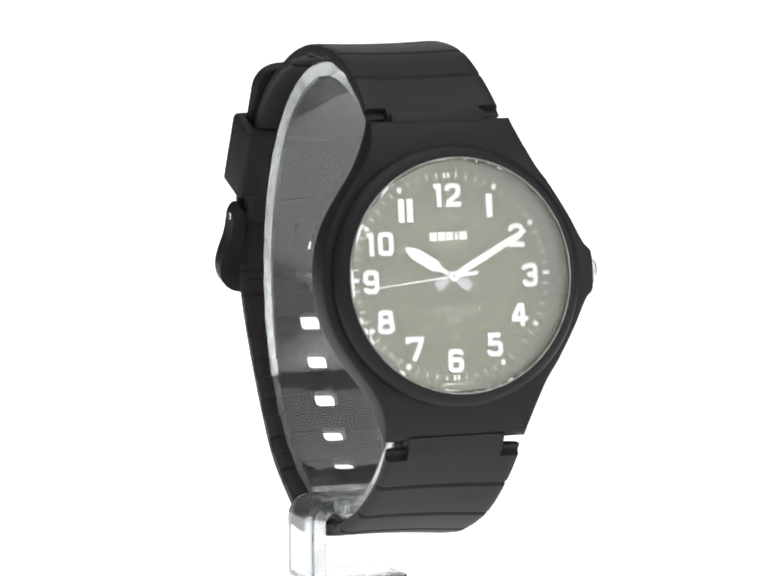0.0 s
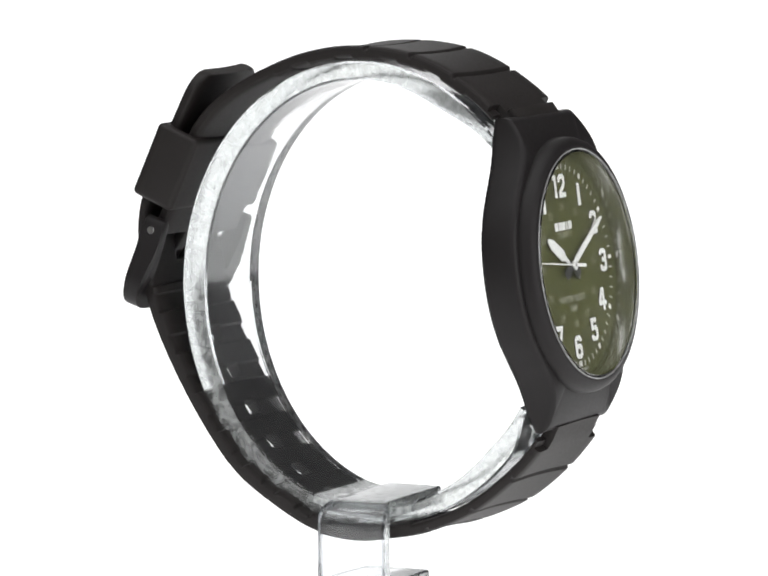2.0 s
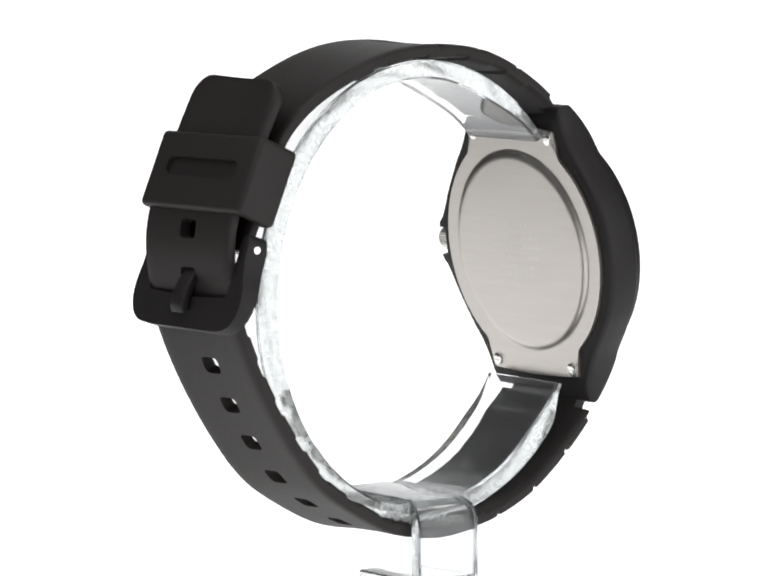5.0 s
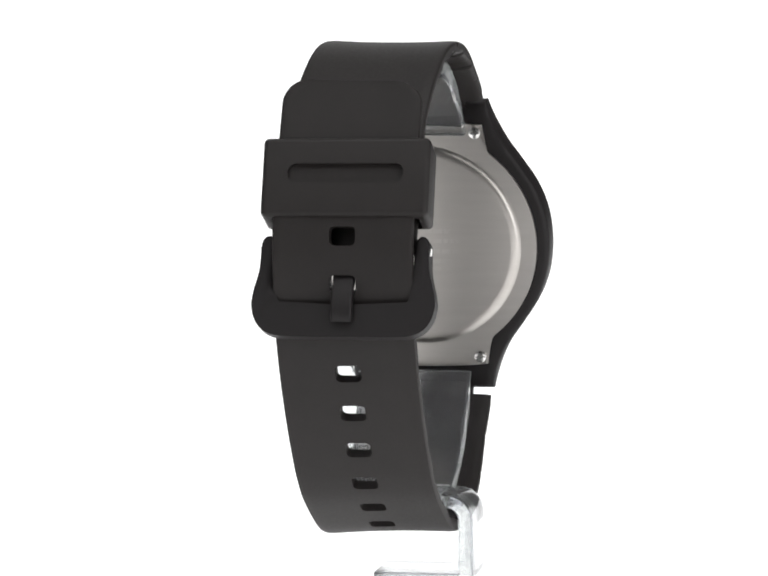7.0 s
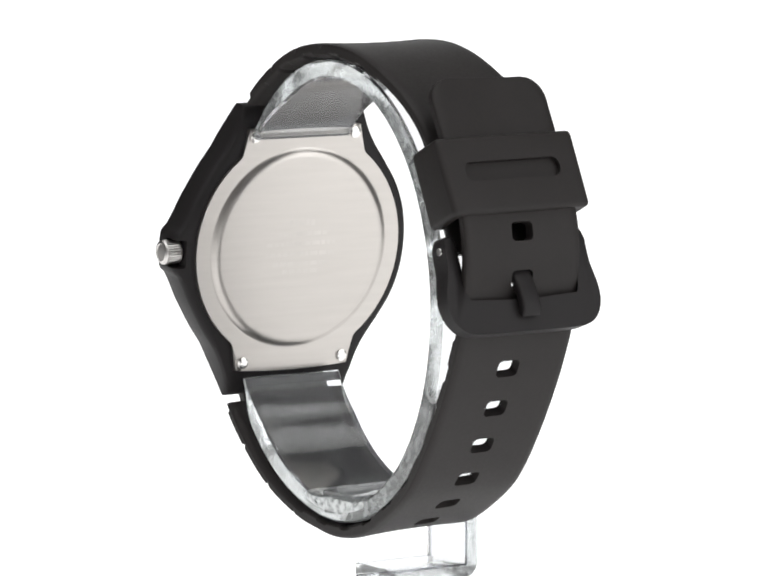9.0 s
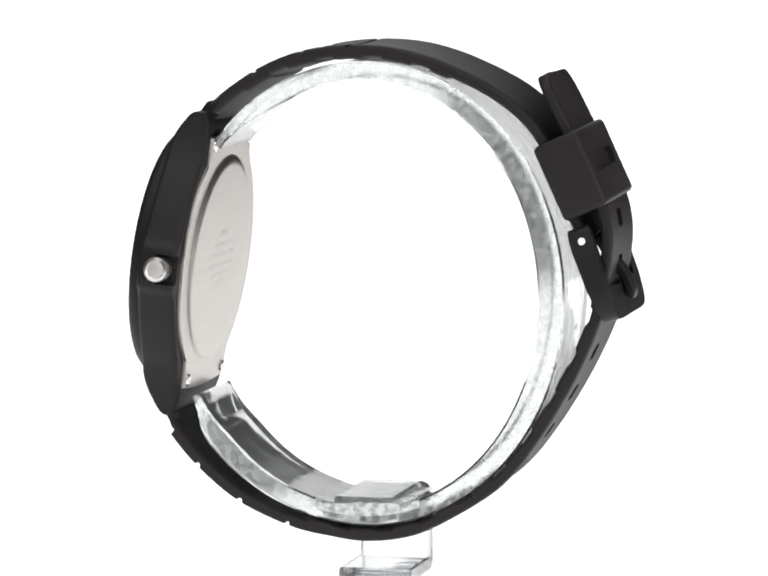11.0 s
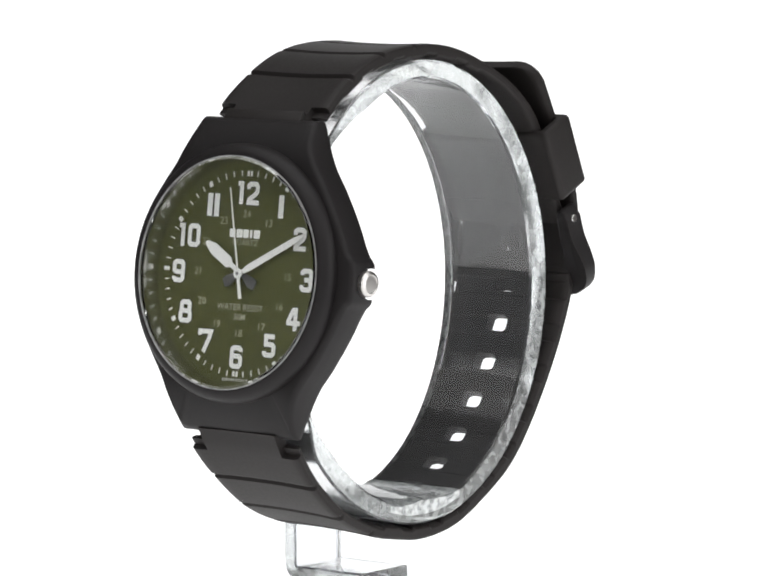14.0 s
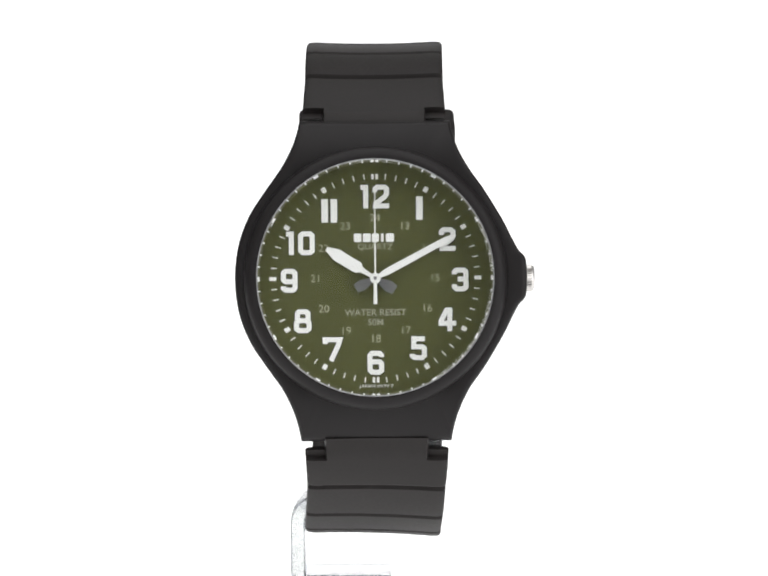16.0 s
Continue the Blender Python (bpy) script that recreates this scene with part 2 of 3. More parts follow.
def build_case():
    outline = case_outline()

    def ring(inset, n):
        out = []
        for u, w in outline:
            f = 1 - inset / math.hypot(u, w)
            out.append((u * f, w * f, n if n is not None else 0))
        return out

    def front(inset, drop):
        return [(u, w, front_height(w) - drop) for u, w, _ in ring(inset, 0)]
    inner = []
    for u, w in outline:
        r = math.hypot(u, w)
        f = min(r - 1.6, 20.0) / r
        inner.append((u * f, w * f, front_height(w * f)))
    well = [(u / math.hypot(u, w) * 18.9, w / math.hypot(u, w) * 18.9, -0.35) for u, w in outline]
    def rear(inset, lift):
        return [(u, w, -6.55 + lift + 0.7 * max(0.0, (abs(w) - 22.0) / 3.0)) for u, w, _ in ring(inset, 0)]
    loops = [rear(3.0, 0.0), rear(1.0, 0.0), rear(0.4, 0.2), rear(0.1, 0.6), rear(0.0, 1.1), front(0.0, 0.9), front(0.12, 0.45), front(0.45, 0.12),
             front(0.9, 0.0), inner, well, [(u, w, -3.4) for u, w, _ in well]]
    case = part("case", to_case(loft(loops)), RESIN, watch, "matte black resin case", angle=50)
    bezel = part("bezel", to_case(lathe([(20.8, -2.0), (20.8, -0.3), (20.7, 0.6), (20.4, 1.3), (19.9, 1.85), (19.3, 2.15), (18.85, 2.2), (18.65, 2.05), (18.6, -3.3), (19.5, -3.3)], 160, True)), RESIN, watch,
                 "rounded black resin bezel")
    part("crystal", to_case(lathe([(0, 0.55), (18.2, 0.55), (18.5, 0.75), (18.5, 1.9), (18.1, 2.3), (0, 2.3)], 160)), CRYSTAL, watch, "clear flat watch crystal", angle=20).visible_shadow = False
    part("gasket", to_case(lathe([(18.5, 1.95), (18.68, 1.95), (18.72, 2.2), (18.62, 2.3), (18.5, 2.22)], 160, True)), GASKET, watch, "thin mottled clear ring round the crystal")
    # metal back: plate with ears, raised disc, screws
    plate = []
    for k in range(160):
        a = 2 * math.pi * k / 160
        r = 20.1
        u, w = r * math.cos(a), r * math.sin(a)
        if abs(u) < 11.2 and abs(w) > 16:
            u, w = u, math.copysign(21.4 - 0.02 * u * u * 0.2, w)
        plate.append((u, w))
    back = part("caseback", to_case(prism(plate, -7.15, -6.4, 0.25)), STEEL, watch, "brushed steel case back plate")
    part("back_disc", to_case(lathe([(0, -7.75), (15.6, -7.75), (16.1, -7.73), (16.5, -7.62), (16.85, -7.42), (17.1, -7.2), (17.5, -7.14), (17.6, -6.9), (0, -6.9)], 128)), STEEL, back, "raised brushed steel disc")
    for u in (-9.9, 9.9):
        for w in (-19.6, 19.6):
            bm = lathe([(0, -7.55), (0.7, -7.55), (1.0, -7.42), (1.05, -7.0), (0, -7.0)], 20)
            bm.transform(Matrix.Translation((u, w, 0)))
            screw = part("screw", to_case(bm), POLISHED, back)
            carve(screw, to_case(box(u, w, -7.6, 1.7, 0.3, 0.3)))
    # engraving on the back: unreadable lines
    rnd = random.Random(4)
    for w, half in ((4.4, 2.6), (2.5, 5.2), (0.8, 6.9), (-1.0, 6.9), (-2.7, 5.4), (-4.0, 3.6)):
        x = -half
        while x < half - 0.3:
            wide = min(rnd.uniform(0.5, 1.6), half - x)
            part("engraving", to_case(box(x + wide / 2, w, -7.752, wide, 0.7 if w < 4 else 1.0, 0.03)), ENGRAVE, back, smooth=False)
            x += wide + 0.35
    # crown
    carve(case, to_case(box(24.0, -0.1, -6.2, 4.6, 4.9, 6.0, 0.5)))
    bm = lathe([(0, 0), (1.75, 0), (2.1, 0.25), (2.1, 2.9), (1.9, 3.2), (1.5, 3.35), (1.35, 3.2), (0, 3.25)], 64)
    for v in bm.verts:
        r, a = math.hypot(v.co.x, v.co.y), math.atan2(v.co.y, v.co.x)
        if r > 2.05 and round(a / (2 * math.pi) * 64) % 2:
            v.co.x, v.co.y = v.co.x * 0.95, v.co.y * 0.95
    bm.transform(Matrix.Translation((21.8, -0.1, -3.75)) @ Matrix.Rotation(radians(90), 4, "Y"))
    part("crown", to_case(bm), CROWN, watch, "small ridged steel crown", angle=25)
    return case


ENGRAVE = material("engraved_steel", (0.51, 0.487, 0.463), 0.37, metal=1.0, grain=0.1, scale=1800, vary=0.2)

# ---- dial ----
DN = -2.75                      # height of the dial's surface in the case frame


def strokes(bm, lines, width, height, x0, y0, lift, thick=0.06):
    """Flat strokes with mitred corners; lines are lists of points on a unit-high grid."""
    for k_line, line in enumerate(lines):
        rise = thick + 0.012 * k_line
        closed = line[0] == line[-1]
        pts = [Vector((x0 + x * height * 1.12, y0 + y * height)) for x, y in (line[:-1] if closed else line)]
        n = len(pts)
        left, right = [], []
        for i, p in enumerate(pts):
            a = pts[i - 1] if (i or closed) else None
            b = pts[(i + 1) % n] if (i < n - 1 or closed) else None
            d1 = (p - a).normalized() if a is not None else (b - p).normalized()
            d2 = (b - p).normalized() if b is not None else d1
            m = Vector((-(d1 + d2).y, (d1 + d2).x)).normalized()
            k = width / 2 / max(m.dot(Vector((-d1.y, d1.x))), 0.4)
            left.append(p + m * k), right.append(p - m * k)
        vl = [[bm.verts.new((q.x, q.y, z)) for q in side] for side, z in ((left, lift), (right, lift), (left, lift + rise), (right, lift + rise))]
        for i in range(n if closed else n - 1):
            j = (i + 1) % n
            bm.faces.new((vl[2][i], vl[3][i], vl[3][j], vl[2][j]))
            bm.faces.new((vl[0][i], vl[2][i], vl[2][j], vl[0][j]))
            bm.faces.new((vl[1][i], vl[1][j], vl[3][j], vl[3][i]))
        if not closed:
            for i in (0, n - 1):
                bm.faces.new((vl[0][i], vl[1][i], vl[3][i], vl[2][i]))


# block digits with cut corners, on a unit-high grid
GLYPH = {
    "1": [[(-0.22, 0.40), (-0.02, 0.40), (-0.02, -0.5)]],
    "2": [[(-0.22, 0.18), (-0.22, 0.32), (-0.14, 0.40), (0.14, 0.40), (0.22, 0.32), (0.22, 0.12), (0.16, 0.0), (-0.18, -0.28), (-0.2, -0.40), (0.32, -0.40)]],
    "3": [[(-0.22, 0.22), (-0.22, 0.32), (-0.14, 0.40), (0.14, 0.40), (0.22, 0.32), (0.22, 0.10), (0.14, 0.02), (-0.10, 0.02)],
          [(-0.10, 0.02), (0.14, 0.02), (0.22, -0.08), (0.22, -0.32), (0.14, -0.40), (-0.14, -0.40), (-0.22, -0.32), (-0.22, -0.2)]],
    "4": [[(0.10, -0.5), (0.10, 0.40), (-0.02, 0.40), (-0.26, -0.12)], [(-0.33, -0.16), (0.34, -0.16)]],
    "5": [[(0.24, 0.40), (-0.18, 0.40), (-0.18, 0.06), (0.14, 0.06), (0.22, -0.02), (0.22, -0.32), (0.14, -0.40), (-0.16, -0.40), (-0.24, -0.32), (-0.24, -0.24)]],
    "6": [[(0.22, 0.24), (0.22, 0.32), (0.14, 0.40), (-0.14, 0.40), (-0.22, 0.32), (-0.22, -0.32), (-0.14, -0.40), (0.14, -0.40), (0.22, -0.32), (0.22, -0.04), (0.14, 0.04), (-0.125, 0.04)]],
    "7": [[(-0.30, 0.22), (-0.30, 0.40), (0.26, 0.40), (0.22, 0.22), (-0.08, -0.5)]],
    "8": [[(-0.13, 0.40), (0.13, 0.40), (0.20, 0.33), (0.20, 0.10), (0.13, 0.02), (-0.13, 0.02), (-0.20, 0.10), (-0.20, 0.33), (-0.13, 0.40)],
          [(-0.15, 0.02), (0.15, 0.02), (0.24, -0.08), (0.24, -0.32), (0.15, -0.40), (-0.15, -0.40), (-0.24, -0.32), (-0.24, -0.08), (-0.15, 0.02)]],
    "9": [[(-0.22, -0.24), (-0.22, -0.32), (-0.14, -0.40), (0.14, -0.40), (0.22, -0.32), (0.22, 0.32), (0.14, 0.40), (-0.14, 0.40), (-0.22, 0.32), (-0.22, 0.04), (-0.14, -0.04), (0.125, -0.04)]],
    "0": [[(-0.14, 0.40), (0.14, 0.40), (0.22, 0.32), (0.22, -0.32), (0.14, -0.40), (-0.14, -0.40), (-0.22, -0.32), (-0.22, 0.32), (-0.14, 0.40)]],
    "|": [[(0.0, 0.5), (0.0, -0.5)]],
}
HOURS = [("12", 0.0, 12.9), ("|", 7.05, 11.05), ("2", 11.4, 6.1), ("3", 13.4, -0.3), ("4", 11.3, -6.6), ("5", 6.75, -11.1), ("6", -0.02, -13.35),
         ("7", -6.75, -11.15), ("8", -11.5, -6.7), ("9", -13.6, -0.3), ("10", -11.7, 5.6), ("||", -7.2, 10.7)]


def lettering(text, size, u, w, mat, parent, name, stretch=1.0, bold=0.0):
    cu = bpy.data.curves.new("letters", "FONT")
    cu.body, cu.size, cu.align_x, cu.align_y, cu.offset, cu.resolution_u = text, size, "CENTER", "CENTER", bold, 3
    tmp = new("letters", cu)
    me = bpy.data.meshes.new_from_object(tmp.evaluated_get(bpy.context.evaluated_depsgraph_get()))
    bpy.data.objects.remove(tmp)
    bpy.data.curves.remove(cu)
    me.transform(CASE_M @ Matrix.Translation((u, w, DN + 0.07)) @ Matrix.Diagonal((stretch, 1, 1, 1)))
    me.name = name
    me.materials.append(mat)
    ob = new(name, me)
    ob.parent = parent
    return ob


def build_dial():
    dial = part("dial", to_case(lathe([(0, DN), (18.3, DN), (18.55, DN - 0.1), (18.55, DN - 0.5), (0, DN - 0.5)], 128)), DIAL, watch, "flat olive green dial with white figures")
    part("dial_ring", to_case(lathe([(18.55, DN), (18.1, DN), (18.4, 0.5), (18.58, 0.5)], 128, True)), POLISHED, watch, "thin bright ring round the dial")
    high = 3.7
    for text, u, w in HOURS:
        for mat, wide, lift, name in ((SHADE, 1.04, 0.01, "figure_halo"), (WHITE, 0.80, 0.03, "figure")):
            bm = bmesh.new()
            gap = 1.45 if "|" in text else 2.35
            for i, ch in enumerate(text):
                x = u + (i - (len(text) - 1) / 2) * gap
                if text == "12":
                    x = u + (-1.35, 0.95)[i]
                if text == "10":
                    x = u + (-1.45, 0.85)[i]
                strokes(bm, GLYPH[ch], wide if ch != "|" else wide + 0.25, high, x, w, DN + lift)
            part(name, to_case(bm), mat, dial, smooth=False)
    for k in range(60):
        a = radians(6 * k)
        if k in (0, 30):
            shapes = [(-0.33, 16.05, 0.42, 0.85), (0.33, 16.05, 0.42, 0.85)]
        elif k in (15, 45):
            shapes = [(0, 16.2, 0.62, 1.1)]
        elif k % 5 == 0:
            shapes = [(0, 16.1, 0.72, 0.85)]
        else:
            shapes = [(0, 16.1, 0.17, 0.9)]
        bm = bmesh.new()
        for x, r, sx, sr in shapes:
            bmesh.ops.create_cube(bm, size=1.0, matrix=Matrix.Rotation(-a, 4, "Z") @ Matrix.Translation((x, r, DN + 0.03)) @ Matrix.Diagonal((sx, sr, 0.06, 1)))
        part("hour_marker" if k % 5 == 0 else "minute_marker", to_case(bm), WHITE, dial, smooth=False)
    for k in range(12):
        a = radians(30 * (k + 1))
        lettering(str(13 + k), 1.75, 9.4 * math.sin(a), 9.55 * math.cos(a) - 0.05, FAINT, dial, "day_hour")
    for wd, x in ((1.2, -2.75), (1.25, -1.3), (1.15, 0.05), (0.45, 1.15), (1.3, 2.35)):
        bm = prism(rounded(wd / 2, 0.68, 0.2, 2), DN + 0.005, DN + 0.05)
        bm.transform(Matrix.Translation((x, 6.4, 0)))
        part("emblem", to_case(bm), WHITE, dial, smooth=False)
    lettering("QUARTZ", 1.35, 0, 4.95, FAINT, dial, "small_print", 1.02)
    lettering("WATER RESIST", 1.45, 0, -5.45, FAINT2, dial, "small_print", 1.02, 0.025)
    lettering("50M", 1.45, 0, -7.0, FAINT2, dial, "small_print", 1.0, 0.025)
    lettering("JAPAN MOV'T", 0.7, 0.1, -17.05, WHITE, dial, "small_print", 1.25)


FAINT2 = material("grey_print", (0.34, 0.34, 0.26), 0.6, spec=0.2)


def hand(name, outline, mat, n, label, thick=0.16, tail=None, angle=0.0):
    """A hand on the dial's centre that points to twelve in its own frame."""
    bm = prism(outline, 0, thick)
    ob = part(name, to_metres(bm), mat, watch, label, smooth=False)
    if tail:
        part("hand_tail", to_metres(prism(tail, -0.01, thick - 0.03)), GREYMETAL, ob, "grey metal tail", smooth=False)
    ob.matrix_local = hand_pose(n, angle)
    return ob


def hand_pose(n, angle):
    m = CASE @ Matrix.Translation((0, 0, n)) @ Matrix.Rotation(radians(-angle), 4, "Z")
    return Matrix.LocRotScale(m.translation * MM, m.to_quaternion(), None)


def build_hands():
    hand("hour_hand", [(-0.28, 0.6), (0.28, 0.6), (0.45, 2.6), (0.95, 3.1), (0.95, 7.2), (0.3, 9.0), (-0.3, 9.0), (-0.95, 7.2), (-0.95, 3.1), (-0.45, 2.6)], WHITE, DN + 0.45, "short broad white hour hand",
         tail=[(-0.4, 0.8), (0.4, 0.8), (0.45, -0.8), (0.95, -2.4), (0.75, -3.6), (-0.75, -3.6), (-0.95, -2.4), (-0.45, -0.8)], angle=301.5)
    hand("minute_hand", [(-0.3, 0.6), (0.3, 0.6), (0.55, 2.2), (0.5, 12.6), (0.2, 14.4), (-0.2, 14.4), (-0.5, 12.6), (-0.55, 2.2)], WHITE, DN + 0.80, "long white minute hand",
         tail=[(-0.4, 0.8), (0.4, 0.8), (0.45, -0.8), (0.9, -2.4), (0.7, -3.5), (-0.7, -3.5), (-0.9, -2.4), (-0.45, -0.8)], angle=62.0)
    sec = hand("second_hand", [(-0.30, -4.1), (0.30, -4.1), (0.26, -0.3), (0.13, 0.5), (0.08, 13.9), (-0.08, 13.9), (-0.13, 0.5), (-0.26, -0.3)], WHITE, DN + 1.15, "thin white second hand", angle=264)
    bm = lathe([(0, 0.30), (0.3, 0.28), (0.34, 0.2), (0.82, 0.2), (0.85, 0.0), (0, 0.0)], 24)
    part("hub", to_metres(bm), WHITE, sec, "white hub", smooth=True)
    part("hub_pin", to_metres(lathe([(0, 0.36), (0.26, 0.34), (0.3, 0.2), (0, 0.2)], 16)), GREYMETAL, sec, "grey metal pin")
    return sec


# ---- straps ----
UPPER = [(-28.3, 28.0), (-25.6, 30.6), (-22.4, 33.2), (-17.6, 36.2), (-11.9, 38.5), (-5.4, 39.6), (2.0, 39.6), (8.5, 38.4), (15.0, 36.0), (21.6, 32.6), (26.6, 28.6), (29.6, 24.4), (31.6, 19.2), (33.6, 14.3), (36.2, 9.0)]
LOWER = [(-35.3, -19.8), (-33.3, -23.5), (-28.6, -28.9), (-21.8, -34.3), (-13.5, -38.0), (-6.8, -39.4), (-1.3, -40.0), (5.0, -39.3), (10.5, -37.3), (18.5, -32.6), (22.9, -28.8), (26.9, -23.7), (30.8, -17.7), (34.5, -10.9), (37.5, -3.8),
         (38.8, 2.5), (39.5, 8.0), (39.3, 12.0), (38.3, 15.8), (35.9, 21.0), (32.9, 27.4), (28.6, 35.8)]


def ease(k):
    k = min(max(k, 0.0), 1.0)
    return k * k * (3 - 2 * k)


def lean(y, z):
    """Sideways place of the band's middle: under the stand it lies off the axis, then runs back to the buckle."""
    if z > 5:
        return -1.25 + 0.3 * ease((y + 28.0) / 60.0)
    return -1.15 - 0.75 * ease((y + 34.0) / 20.0) + 0.95 * ease((y + 8.0) / 44.0)


def strap(name, path, label, width, thick, grooves, pads, holes, round_end, slant=0.0):
    """A band along a path in the plane of the side view. grooves: places across the outer face; pads: (first, last, period, length) on the inner face; holes: places; slant: how far one edge stands out over the other."""
    line, total = spline(path, 0.2)
    hl = 1.45
    fr = [-1.0, -0.985, -0.95, -0.86, -0.72, -0.70, -0.45]
    bm = bmesh.new()
    grid, mid, count = [], len(fr), len(line)
    cols = 2 * len(fr) + 1
    for i, p in enumerate(line):
        s = total * i / (count - 1)
        d = (line[min(i + 1, count - 1)] - line[max(i - 1, 0)]).normalized()
        nrm = Vector((-d.y, d.x))
        if nrm.dot(p - Vector((0, 2))) < 0:
            nrm = -nrm
        w = width(s) / 2
        if round_end and s > total - 4:
            k = (s - (total - 4)) / 4
            w -= 3.6 * (1 - math.sqrt(max(1 - k * k, 0.0)))
        out, inn = thick / 2, thick / 2
        for g in grooves:
            x = abs(s - g)
            if x < 0.5:
                out -= 0.55 * min(1.0, (0.5 - x) / 0.25)
        a, b, per, ln = pads
        if a < s < b and (s - a) % per < ln:
            inn += 0.4 * min(1.0, ((s - a) % per) / 0.3, (ln - (s - a) % per) / 0.3)
        hx = 2.05
        for h in holes:
            d = abs(s - h) - (hl - 0.7)
            if 0 < d < 0.9:
                hx = 1.35 + math.sqrt(max(0.49 - d * d, 0.0))
        xs = [f * w for f in fr] + [-hx, hx] + [-f * w for f in fr[::-1]]
        top, low = [], []
        for x in xs:
            f = abs(x) / w
            drop = 0.0 if f < 0.94 else (0.10 if f < 0.96 else (0.30 if f < 0.99 else 0.62))
            sag = -0.35 * (1 - f * f)
            cut = 1.0 if (s < 4.1 and f > 0.71) else 0.0
            o, n = max(out - drop - cut, -0.2) + sag, -inn + min(drop, 0.5) + sag
            skew = slant * (x - 6.0) * ease(s / 18.0)
            q, r = p + nrm * (o + skew), p + nrm * (n + skew)
            top.append(bm.verts.new((x + lean(p.x, p.y), q.x, q.y)))
            low.append(bm.verts.new((x + lean(p.x, p.y), r.x, r.y)))
        grid.append((s, top, low))
    rows = len(grid) - 1

    def solid(k, j):
        if not (0 <= k < rows and 0 <= j < cols):
            return False
        sm = (grid[k][0] + grid[k + 1][0]) / 2
        if j == mid and any(abs(sm - h) < hl for h in holes):
            return False
        return not (sm < 2.75 and (j < 4 or j > cols - 5))
    for k in range(rows):
        (_, t0, l0), (_, t1, l1) = grid[k], grid[k + 1]
        for j in range(cols):
            if not solid(k, j):
                continue
            bm.faces.new((t0[j], t0[j + 1], t1[j + 1], t1[j]))
            bm.faces.new((l0[j], l1[j], l1[j + 1], l0[j + 1]))
            if not solid(k, j - 1):
                bm.faces.new((t0[j], t1[j], l1[j], l0[j]))
            if not solid(k, j + 1):
                bm.faces.new((t0[j + 1], l0[j + 1], l1[j + 1], t1[j + 1]))
            if not solid(k - 1, j):
                bm.faces.new((t0[j], t0[j + 1], l0[j + 1], l0[j]))
            if not solid(k + 1, j):
                bm.faces.new((t1[j], l1[j], l1[j + 1], t1[j + 1]))
    bmesh.ops.delete(bm, geom=[v for v in bm.verts if not v.link_faces], context="VERTS")
    return part(name, to_metres(bm), STRAP, watch, label, angle=28), total


def place_on(path, y, z):
    """How far along the path the nearest point to (y, z) lies."""
    line, total = spline(path, 0.28)
    k = min(range(len(line)), key=lambda i: (line[i] - Vector((y, z))).length)
    return total * k / (len(line) - 1)


def build_straps():
    def width(s):
        return 22.1 + 0.9 * max(0.0, 1 - s / 11.0) + 0.2 * min(max((s - 80.0) / 30.0, 0.0), 1.0)
    g = [place_on(UPPER, *p) for p in ((-19.5, 36.4), (-11.4, 39.3), (-3.2, 40.3))]
    strap("short_strap", UPPER, "short grooved black resin strap", width, 2.0, g, (9, 46, 8.4, 5.4), [], False)
    g = [place_on(LOWER, *p) - 0.9 for p in ((-28.3, -29.1), (-21.6, -35.0), (-13.6, -39.0))]
    first = place_on(LOWER, 34.9, -9.9)
    holes = [first + 7.6 * k for k in range(-5, 5)]
    strap("long_strap", LOWER, "long grooved black resin strap with adjustment holes", width, 2.0, g, (first - 60, first + 10, 7.6, 4.6), holes, True, 0.035)
    for sign, n in ((1, -4.35), (-1, -4.35)):
        bm = box(0, 0, 0, 16.0, 2.5, 1.3, 0.3)
        bm.transform(Matrix.Translation((0, sign * 25.2, n)) @ Matrix.Rotation(radians(-28 * sign), 4, "X"))
        part("strap_tab", to_case(bm), STRAP, watch, "middle tongue of the strap set into the case")


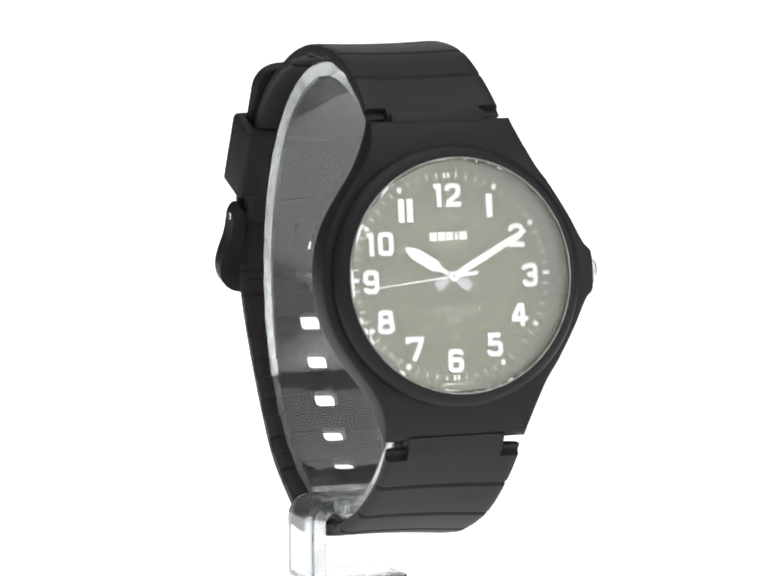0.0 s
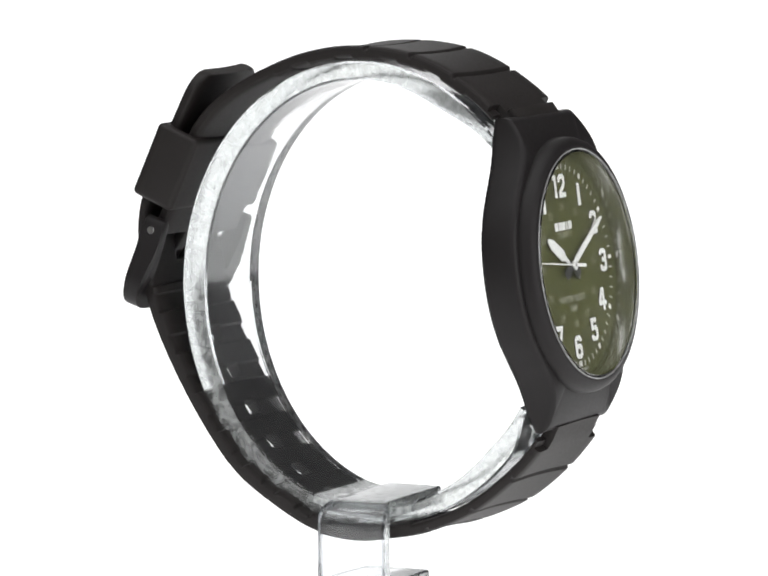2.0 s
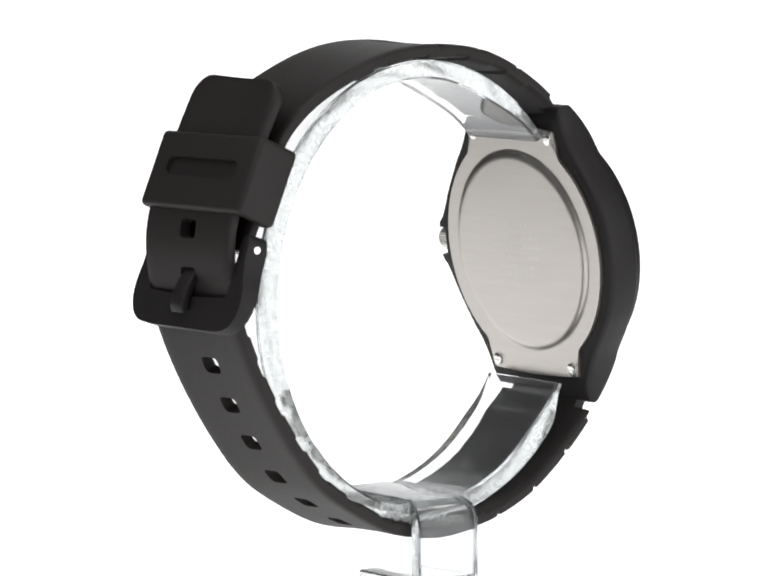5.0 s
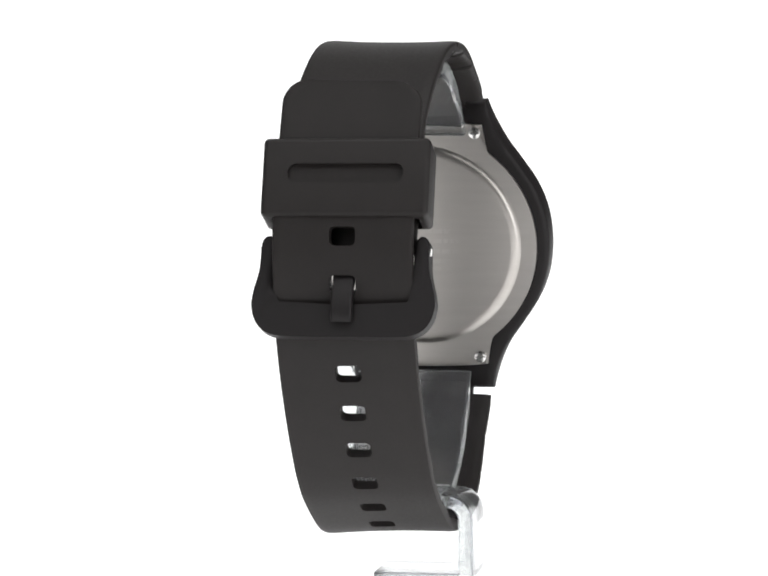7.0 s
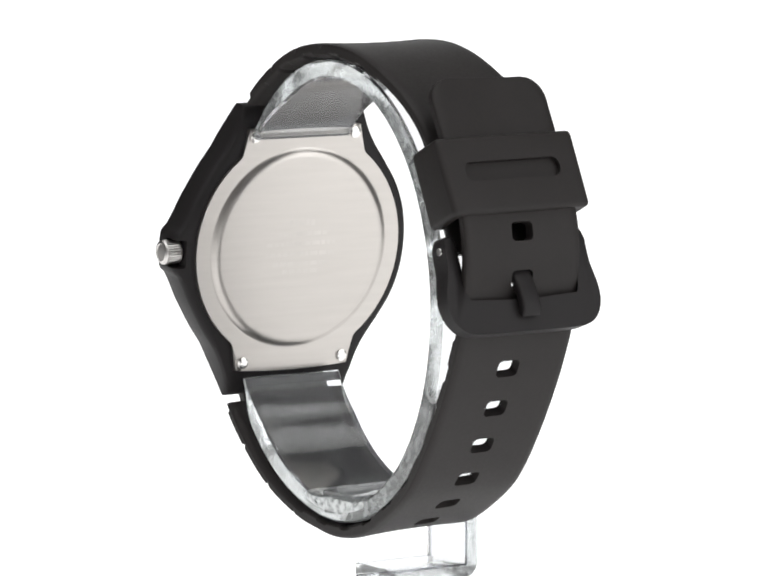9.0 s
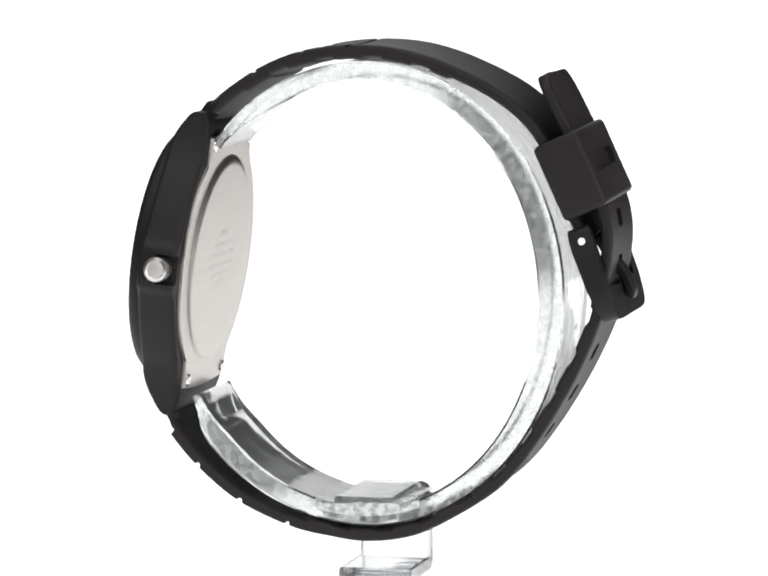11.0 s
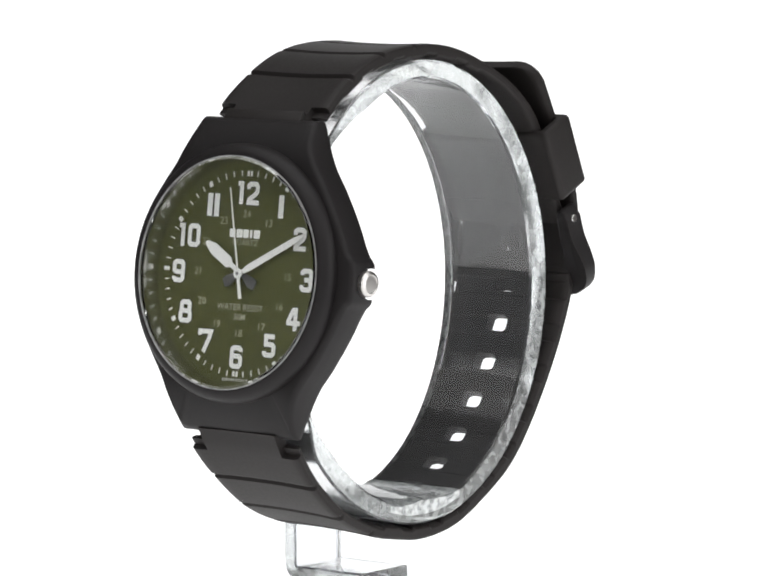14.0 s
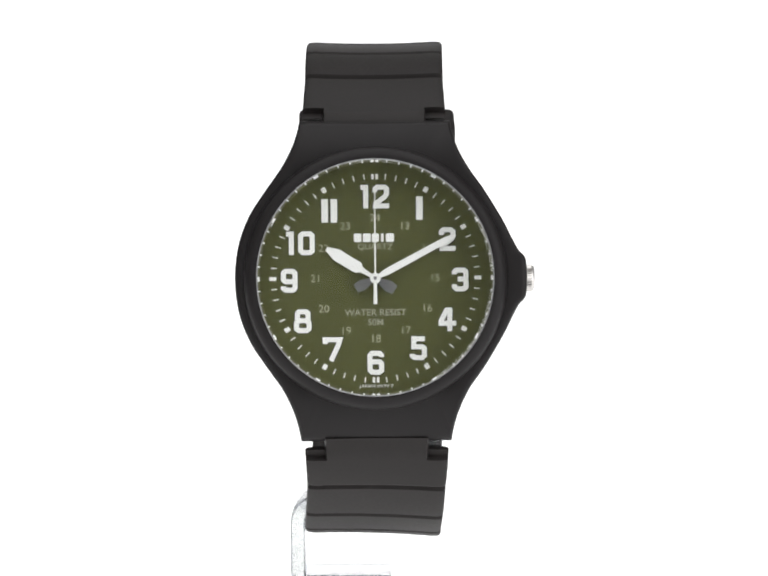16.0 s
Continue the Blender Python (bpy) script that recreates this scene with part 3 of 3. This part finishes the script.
def build_buckle():
    # keeper loop round both layers
    axis = Vector((5.5, -12.3)).normalized()
    m = Matrix(((1, 0, 0, -0.95), (0, axis.x, -axis.y, 33.7), (0, axis.y, axis.x, 20.0), (0, 0, 0, 1))) @ Matrix.Rotation(radians(1.2), 4, "Z") @ Matrix.Rotation(radians(-1.6), 4, "Y")
    outer = box(0, 0, 0, 26.6, 13.0, 7.8, 0.9, 5)
    outer.transform(m)
    keeper = part("keeper", to_metres(outer), STRAP, watch, "wide black strap keeper with a long slot")
    tunnel = box(0, 0, -0.4, 23.4, 16, 4.8)
    tunnel.transform(m)
    carve(keeper, to_metres(tunnel))
    slot = prism(rounded(9.2, 1.6, 1.4), 3.0, 5.0)
    slot.transform(m @ Matrix.Translation((0, -0.5, 0)))
    carve(keeper, to_metres(slot))
    # buckle frame, in the plane from the pin to the bar
    down = Vector((4.3, -12.8)).normalized()
    m = Matrix(((1, 0, 0, -1.0), (0, down.x, -down.y, 35.95), (0, down.y, down.x, 9.5), (0, 0, 0, 1))) @ Matrix.Rotation(radians(0.4), 4, "Z") @ Matrix.Rotation(radians(-0.6), 4, "Y")
    rim, _ = spline([(0.0, 14.0), (8.0, 14.0), (11.6, 13.6), (13.7, 12.0), (14.6, 9.4), (14.4, 6.8), (13.6, 3.6), (13.4, 0.8), (13.4, -1.0), (12.7, -2.1), (11.8, -2.1), (11.1, -1.2)], 0.7)
    half = [tuple(p) for p in rim] + [(11.0, 4.0), (11.0, 8.0), (10.4, 8.9), (0.0, 8.9)]
    outline = half + [(-x, y) for x, y in half[-2:0:-1]]
    bm = prism(outline, -2.1, 1.8, 0.5)
    for v in bm.verts:
        k = min(max((v.co.y - 2) / 10, 0), 1)
        v.co.z = v.co.z * (1 - 0.35 * k) + 0.3 * k * k
    bm.transform(m)
    buckle = part("buckle", to_metres(bm), RESIN, watch, "black plastic buckle frame", angle=40)
    pin = lathe([(0, -13.55), (0.6, -13.55), (0.7, -13.4), (0.7, 13.4), (0.6, 13.55), (0, 13.55)], 20)
    pin.transform(m @ Matrix.Rotation(radians(90), 4, "Y"))
    part("pin", to_metres(pin), POLISHED, buckle, "steel pin")
    line, _ = spline([(0.0, 0.0), (4.0, 1.0), (7.5, 2.2), (10.3, 2.5), (11.3, 1.9)], 0.5)
    loops = []
    for i, p in enumerate(line):
        d = (line[min(i + 1, len(line) - 1)] - line[max(i - 1, 0)]).normalized()
        loops.append([(x, p.x - d.y * y, p.y + d.x * y) for x, y in rounded(1.7, 0.8, 0.4, 3)])
    bm = loft(loops)
    bm.transform(m)
    part("tongue", to_metres(bm), RESIN, buckle, "black plastic buckle tongue")


# ---- the stand ----
def build_stand():
    a0, a1 = radians(140), radians(-152.5)
    loops = []
    n = 120
    for i in range(n + 1):
        a = a0 + (a1 - a0) * i / n
        c, s = math.cos(a), math.sin(a)
        under = -math.degrees(a)
        swell = 2.6 * ease((under - 92) / 30) * (1 - ease((under - 138) / 14))
        ro = (33.4 + swell, 38.2)
        thin = 1 - ease((a - a1) / radians(16)) + 0.9 * (1 - ease((a0 - a) / radians(26)))
        ri = (28.9 + swell + 3.2 * thin, 35.2 + 1.7 * thin)
        k = 0.35
        q = []
        for x, (ry, rz) in ((-9.6 + k, ro), (9.2 - k, ro), (9.2, (ro[0] - k, ro[1] - k)), (9.2, (ri[0] + k, ri[1] + k)), (9.2 - k, ri), (-9.6 + k, ri), (-9.6, (ri[0] + k, ri[1] + k)), (-9.6, (ro[0] - k, ro[1] - k))):
            q.append((x, -0.8 + ry * c, -0.2 + rz * s))
        loops.append(q)
    cuff = part("cuff", to_metres(loft(loops)), ACRYLIC, stand, "open clear acrylic ring with frosted edges", angle=30)
    cuff.data.materials.append(FROST)
    for f in cuff.data.polygons:
        f.material_index = 1 if abs(f.normal.x) > 0.8 else 0
    # bent strip: tongue inside the cuff, upright beside it, foot below
    path = [(8.0, -35.0), (-9.0, -35.0)]
    for k in range(7):
        b = radians(90 + 90 * k / 6)
        path.append((-11.4 + 2.9 * math.cos(b), -37.9 + 2.9 * math.sin(b)))
    for k in range(7):
        b = radians(180 + 90 * k / 6)
        path.append((-12.9 + 1.4 * math.cos(b), -46.6 + 1.4 * math.sin(b)))
    path.append((1.0, -48.0))
    loops = []
    for i, p in enumerate(path):
        p = Vector(p)
        d = (Vector(path[min(i + 1, len(path) - 1)]) - Vector(path[max(i - 1, 0)])).normalized()
        nn = Vector((-d.y, d.x))
        half = 5.0 if i <= 2 else min(5.0 + 0.35 * (i - 2), 6.15)
        loops.append([(p.x + nn.x * y, -1.5 + x, p.y + nn.y * y) for x, y in rounded(half, 1.2, 0.45, 4)])
    stem = part("stem", to_metres(loft(loops)), ACRYLIC, stand, "bent clear acrylic strip with foot", angle=20)
    stem.data.materials.append(FROST)
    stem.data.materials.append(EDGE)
    # rounded corners take the tinted glass, which draws their dark outlines
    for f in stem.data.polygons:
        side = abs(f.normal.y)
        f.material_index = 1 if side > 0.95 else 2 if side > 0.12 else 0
    # cured glue filling the hollow round the tongue
    rng = random.Random(7)
    loops = []
    nx, ny = 14, 18
    wob = [[rng.uniform(-0.22, 0.22) for _ in range(ny + 1)] for _ in range(nx + 1)]
    for i in range(nx + 1):
        x = -9.75 + 19.1 * i / nx
        top, low = [], []
        for j in range(ny + 1):
            y = -9.0 + 18.0 * j / ny
            floor_z = -0.2 - 36.4 * math.sqrt(max(0.0, 1 - ((y + 0.8) / 31.0) ** 2))
            bulge = math.cos(math.pi * y / 18.6) ** 2
            top.append((x, y - 0.8, floor_z + 0.9 + 1.1 * bulge * (1 + wob[i][j]) + 0.3 * wob[i][j]))
            low.append((x, y - 0.8, floor_z - 0.2))
        loops.append(top + low[::-1])
    part("glue_joint", to_metres(loft(loops)), GLUE, stand, "uneven lump of clear cured glue", angle=40)


sweep()
room()
build_case()
build_dial()
second = build_hands()
build_straps()
build_buckle()
build_stand()


def motions():
    rows = [(t, pose(0, 0, H, 0, 0, a)) for t, a in TURN]
    walk(watch, rows)
    walk(stand, rows)
    ticks = [(0.0, hand_pose(DN + 1.15, 264.0))]
    for k in range(1, 17):
        ticks += [(k - 0.1, hand_pose(DN + 1.15, 258.0 + 6 * k)), (float(k), hand_pose(DN + 1.15, 264.0 + 6 * k))]
    walk(second, ticks)


motions()
